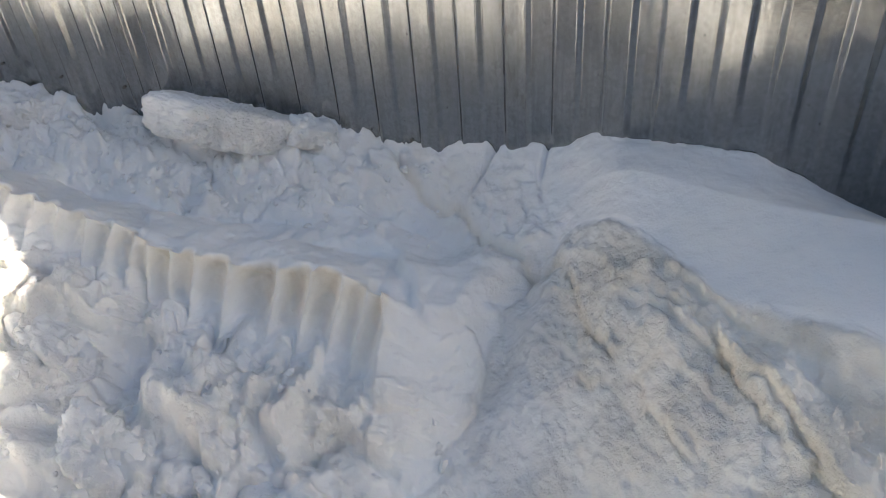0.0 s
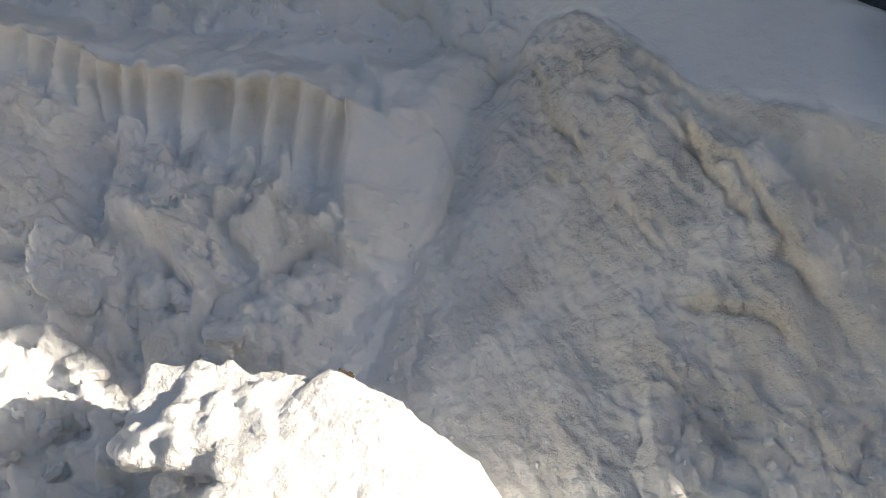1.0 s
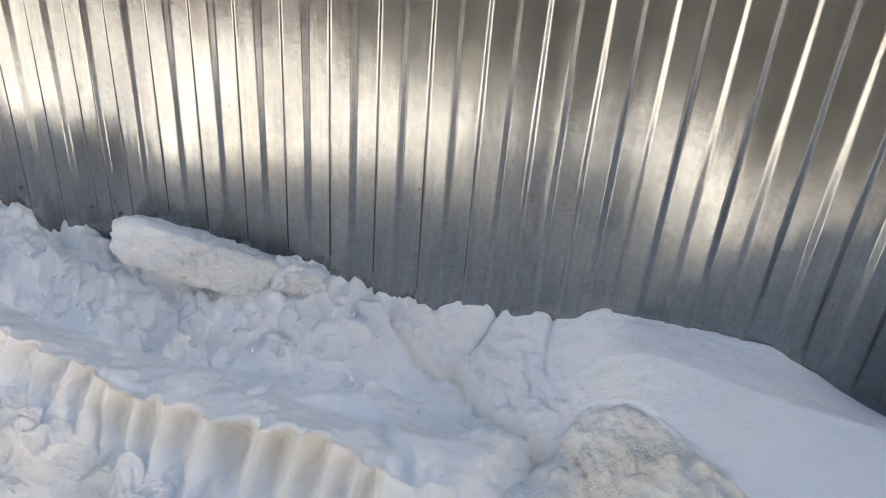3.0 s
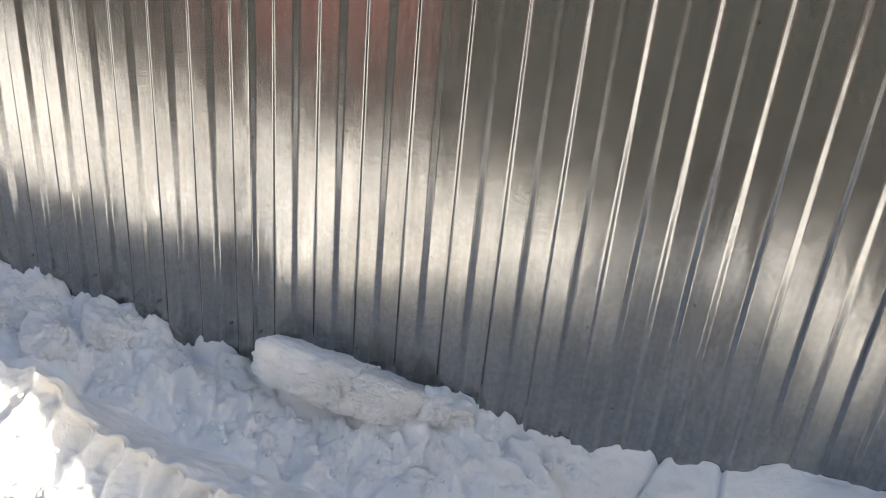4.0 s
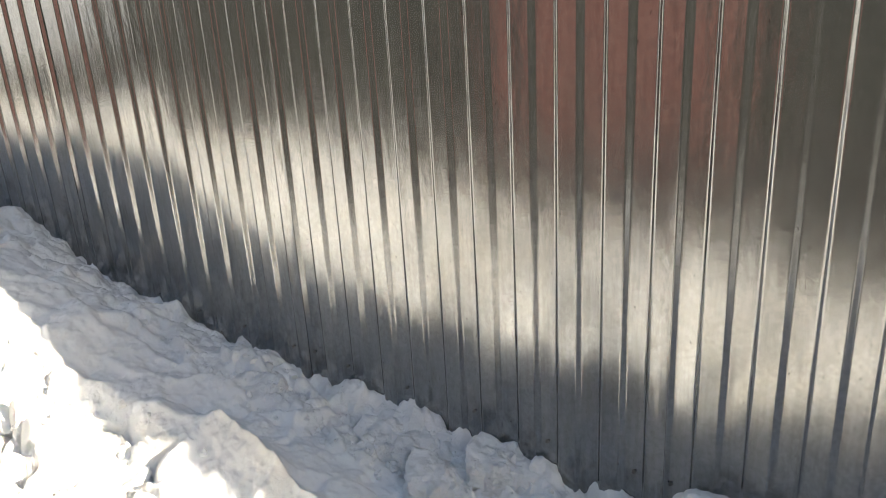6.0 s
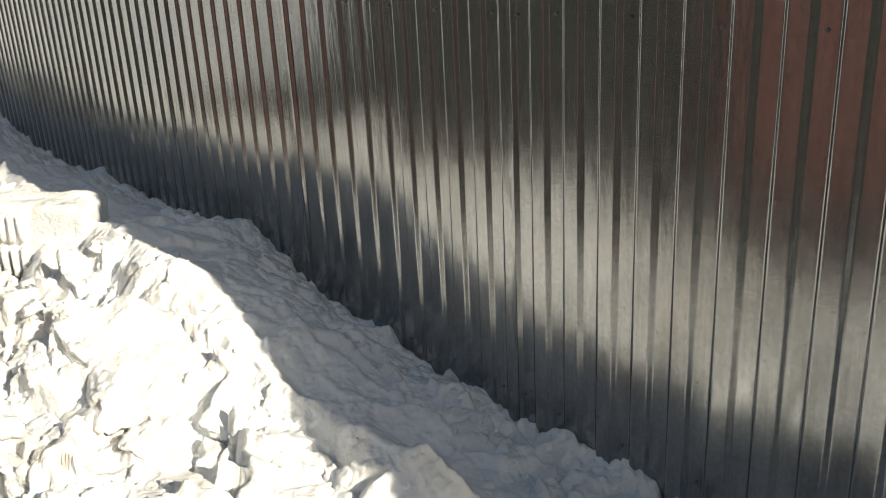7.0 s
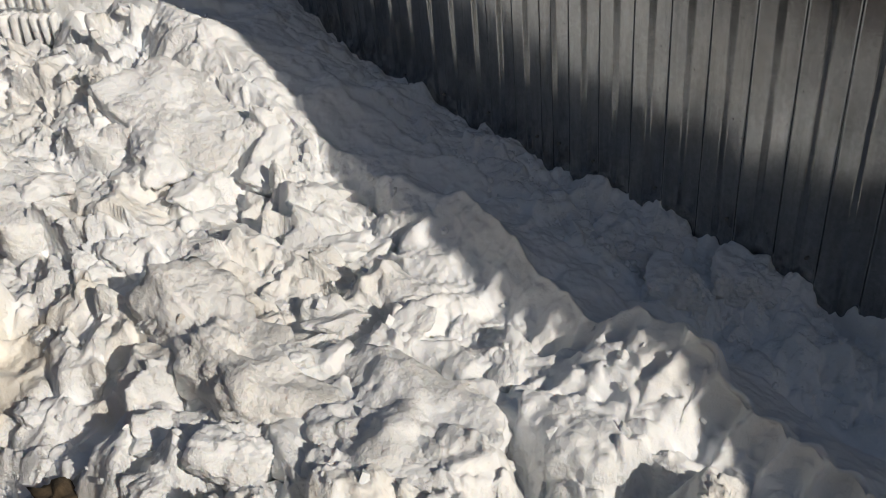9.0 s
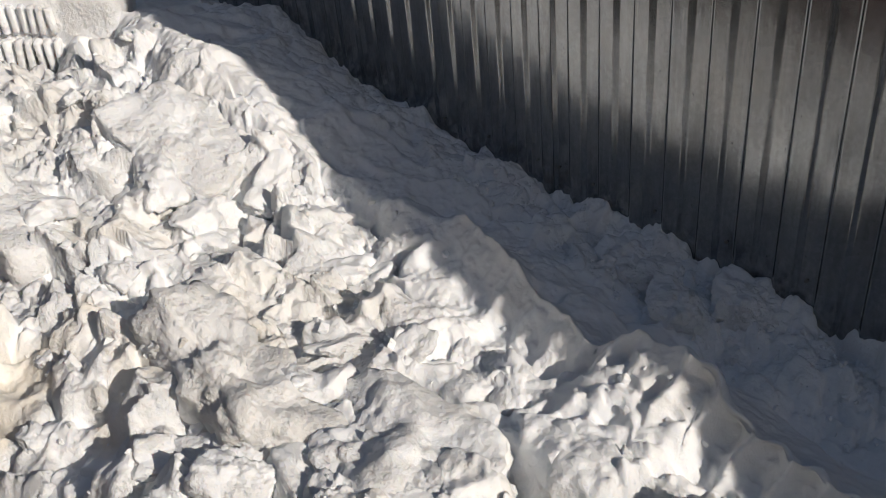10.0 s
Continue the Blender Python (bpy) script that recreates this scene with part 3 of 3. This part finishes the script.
loaf = chunk(1, (-1.53, 1.345, 0.328), (0.49, 0.115, 0.125), (-26, 1, 0), "long rounded white snow block, cracked, against the metal fence", 0.045, 2, 6, sharp=6)
for v in loaf.data.vertices:
    gap = abs(v.co.x - 0.02 - 0.4 * v.co.z + 0.012 * math.sin(v.co.z * 90))
    v.co *= 1 - 0.10 * math.exp(-(gap / 0.004) ** 2)
chunk(3, (-1.26, 1.365, 0.335), (0.13, 0.07, 0.09), (0, 10, 20), "small crumbly snow lump at the foot of the fence", 0.12)
chunk(4, (-0.565, 0.04, 0.048), (0.42, 0.56, 0.48), (0, 9, -20), "large sunlit rounded snow block with a smooth top", 0.05, 0, sharp=7)
chunk(16, (-0.76, 0.175, 0.235), (0.36, 0.22, 0.11), (-8, -4, 10), "crumbly sunlit snow ledge jutting from a larger block", 0.15, 2, sharp=5)
chunk(20, (-2.24, 1.335, 0.235), (0.20, 0.13, 0.13), (0, 8, 6), "crumbly snow lump heaped against the fence", 0.13, 7, sharp=14)
chunk(21, (-2.56, 1.32, 0.215), (0.24, 0.16, 0.13), (0, 10, -8), "low snow lump heaped against the fence", 0.13, 7, sharp=14)
chunk(22, (-2.36, 1.23, 0.22), (0.18, 0.15, 0.12), (10, 0, 20), "angular snow lump on the shaded shelf", 0.1, 8, sharp=20)
chunk(23, (-4.62, 1.27, 0.45), (0.40, 0.24, 0.16), (0, 10, -6), "large rounded snow lump heaped against the fence", 0.1, 6, sharp=10)
chunk(5, (-0.80, 0.09, 0.06), (0.2, 0.17, 0.26), (10, 0, 30), "rounded shaded snow lump under a sunlit ledge", 0.09, 6, sharp=9)
chunk(6, (-1.22, 0.03, -0.13), (0.26, 0.2, 0.2), (0, 10, 10), "low snow lump with a sunlit top", 0.1, 7, sharp=12)
chunk(15, (-1.36, 0.47, 0.055), (0.24, 0.12, 0.13), (8, 14, -12), "crusty grey snow lump at the foot of the scraped wall", 0.2, 6, sharp=12)
chunk(17, (-1.14, 0.50, 0.0), (0.17, 0.15, 0.16), (0, 10, 30), "shaded snow lump at the foot of the scraped wall", 0.1, 8)
chunk(18, (-0.86, 0.52, 0.01), (0.28, 0.16, 0.15), (10, 6, -10), "broad shaded snow lump below the smooth face", 0.09, 7, sharp=12)
chunk(19, (-1.62, 0.66, 0.09), (0.30, 0.12, 0.12), (-10, 6, -8), "overhanging crust of snow below the scraped wall", 0.12, 7)
chunk(7, (-2.82, 0.235, 0.30), (0.58, 0.20, 0.18), (-16, 8, -2), "long broken snow slab with a dirty shaded side", 0.14, 8, mat=CRUST, sharp=40)
chunk(8, (-2.42, 0.39, 0.27), (0.42, 0.32, 0.15), (-8, 10, 20), "flat coarse-grained snow slab lying on the rubble", 0.14, 8, sharp=40)
chunk(9, (-4.0, 0.08, 0.30), (0.62, 0.36, 0.28), (-6, 12, 14), "broad smooth snow block in full sun", 0.08, 7)
chunk(10, (-3.86, 0.62, 0.43), (0.52, 0.34, 0.12), (8, 24, 10), "thin snow slab standing tilted on the bank", 0.08, 6)
chunk(11, (-4.08, 0.40, 0.38), (0.20, 0.20, 0.22), (12, 20, 10), "upright chunk of snow beside a tilted slab", 0.1, 7)
chunk(12, (-2.55, 0.12, 0.29), (0.17, 0.13, 0.12), (0, 10, 40), "small bright snow chunk beside a dirty slab", 0.12)
chunk(13, (0.28, 1.275, 0.50), (0.2, 0.2, 0.22), (0, 8, 20), "rounded snow block at the end of the smooth bank", 0.06, 5, sharp=10)
chunk(14, (0.24, 1.02, 0.54), (0.2, 0.26, 0.14), (0, 8, 20), "soft snow lump on the smooth bank", 0.05, 5, sharp=8)


def worn_box(x0, x1, y0, y1, z0, z1, bevel, cuts):
    bm = box(bmesh.new(), x0, x1, y0, y1, z0, z1, bevel)
    if cuts:
        bmesh.ops.subdivide_edges(bm, edges=[e for e in bm.edges if e.calc_length() > 0.05], cuts=cuts, use_grid_fill=True)
    for v in bm.verts:
        v.co += Vector(noise.noise_vector(v.co * 9)) * 0.016 + Vector(noise.noise_vector(v.co * 50)) * 0.003
    for f in bm.faces:
        f.smooth = True
    return bm


ob = tagged(part("snow_block", worn_box(-0.36, 0.20, -0.09, 0.16, -0.25, 0.09, 0.03, 8), LUMP), "squared snow block with tyre tread marks pressed in", "snow block")
ob.matrix_world = pose(-4.97, 0.69, 0.615, 0, 4, 48)
for k in range(8):
    for z0, z1, out in ((-0.19, -0.07, -0.135), (-0.05, 0.06, -0.115)):
        x = -0.335 + 0.039 * k
        part("tread_rib", worn_box(x, x + 0.024, out, -0.06, z0, z1, 0.008, 0), LUMP, ob)

# loose chunks over the rubble
variants = []
rng = random.Random(8)
for n in range(110):
    x, y = rng.uniform(-5.4, -2.1), rng.uniform(-0.45, 0.85)
    if n > 84:
        x, y = rng.uniform(-1.9, -0.9), rng.uniform(-0.1, 0.62)
    size = (0.5 + 1.1 * rng.random() ** 2) * (0.6 if n > 84 else 1.0)
    m = pose(x, y, height_at(x, y) - 0.008 * size, rng.uniform(-30, 30), rng.uniform(-30, 30), rng.uniform(0, 360)) @ Matrix.Diagonal((size * rng.uniform(0.9, 1.4), size, size * rng.uniform(0.7, 1.0), 1))
    if len(variants) < 16:
        bm = chunk_mesh(100 + n, (rng.uniform(0.09, 0.15), 0.09, rng.uniform(0.045, 0.08)), 9, 0.10, 4, 60.0)
        ob = tagged(part("snow_chunk", bm, LUMP), "loose chunk of white snow on the broken bank", "snow chunk", "loose snow chunks")
        variants.append(ob)
    else:
        ob = copy_thing(variants[n % 16], m)
    ob.matrix_world = m


# crumbs too many to count
def crumbs(name, label, seed, count, x0, x1, y0, y1, small, large):
    rng = np.random.RandomState(seed)
    base = bmesh.new()
    bmesh.ops.create_icosphere(base, subdivisions=1, radius=1)
    shape = np.array([v.co[:] for v in base.verts])
    faces = np.array([[v.index for v in f.verts] for f in base.faces])
    base.free()
    xs, ys = rng.uniform(x0, x1, count), rng.uniform(y0, y1, count)
    sizes = small + (large - small) * rng.random_sample(count) ** 2.5
    co, tris = [], []
    for n in range(count):
        p = shape * sizes[n] * rng.uniform(0.6, 1.25, (1, 3)) * (1 + rng.uniform(-0.55, 0.35, (len(shape), 1)))
        co.append(p + np.array([xs[n], ys[n], height_at(xs[n], ys[n]) - 0.1 * sizes[n]]))
        tris.append(faces + n * len(shape))
    me = bpy.data.meshes.new(name)
    me.from_pydata(np.concatenate(co).tolist(), [], np.concatenate(tris).tolist())
    me.materials.append(LUMP)
    return tagged(new(name, me), label, "snow crumbs", kind="stuff")


crumbs("snow_crumbs", "loose white snow crumbs strewn over the broken bank", 1, 420, -4.6, -1.9, -0.3, 0.95, 0.005, 0.022)
crumbs("snow_crumbs", "crumbled snow along the foot of the fence", 2, 420, -3.2, -0.85, 1.16, 1.37, 0.004, 0.017)
crumbs("snow_crumbs", "snow crumbs in the hollow below the scraped wall", 3, 260, -1.9, -0.6, 0.1, 0.75, 0.004, 0.018)
crumbs("snow_crumbs", "grainy snow crumbs at the foot of the raw slope", 4, 350, -0.6, 0.45, 0.15, 0.55, 0.003, 0.011)

# a bare patch of soil in the rubble, and a chip of bark on the sunlit block
bm = chunk_mesh(300, (0.15, 0.09, 0.07), 8, 0.2, 4)
patch = tagged(part("soil_clod", bm, plain_material("brown_soil", (0.05, 0.035, 0.02), (0.14, 0.10, 0.06), 0.95, 40)), "brown clod of soil showing through the snow", "soil")
patch.location = (-2.80, -0.19, height_at(-2.80, -0.19))
bm = box(bmesh.new(), -0.016, 0.014, -0.0035, 0.0035, -0.001, 0.003, 0.001)
box(bm, -0.011, -0.003, -0.010, 0.008, 0.0015, 0.0045, 0.001)
for v in bm.verts:
    v.co.z += 0.10 * abs(v.co.x)
    v.co.y += 0.003 * math.sin(v.co.x * 160)
chip = tagged(part("bark_chip", bm, plain_material("dark_bark", (0.03, 0.022, 0.016), (0.09, 0.065, 0.045), 0.9, 120)), "small curled chip of dark bark on a sunlit snow block", "bark chip")
chip.matrix_world = Matrix.Translation((-0.601, 0.322, 0.264)) @ Vector((0.32, 0.79, 0.53)).to_track_quat("Z", "Y").to_matrix().to_4x4() @ pose(0, 0, 0, 0, 0, 25)
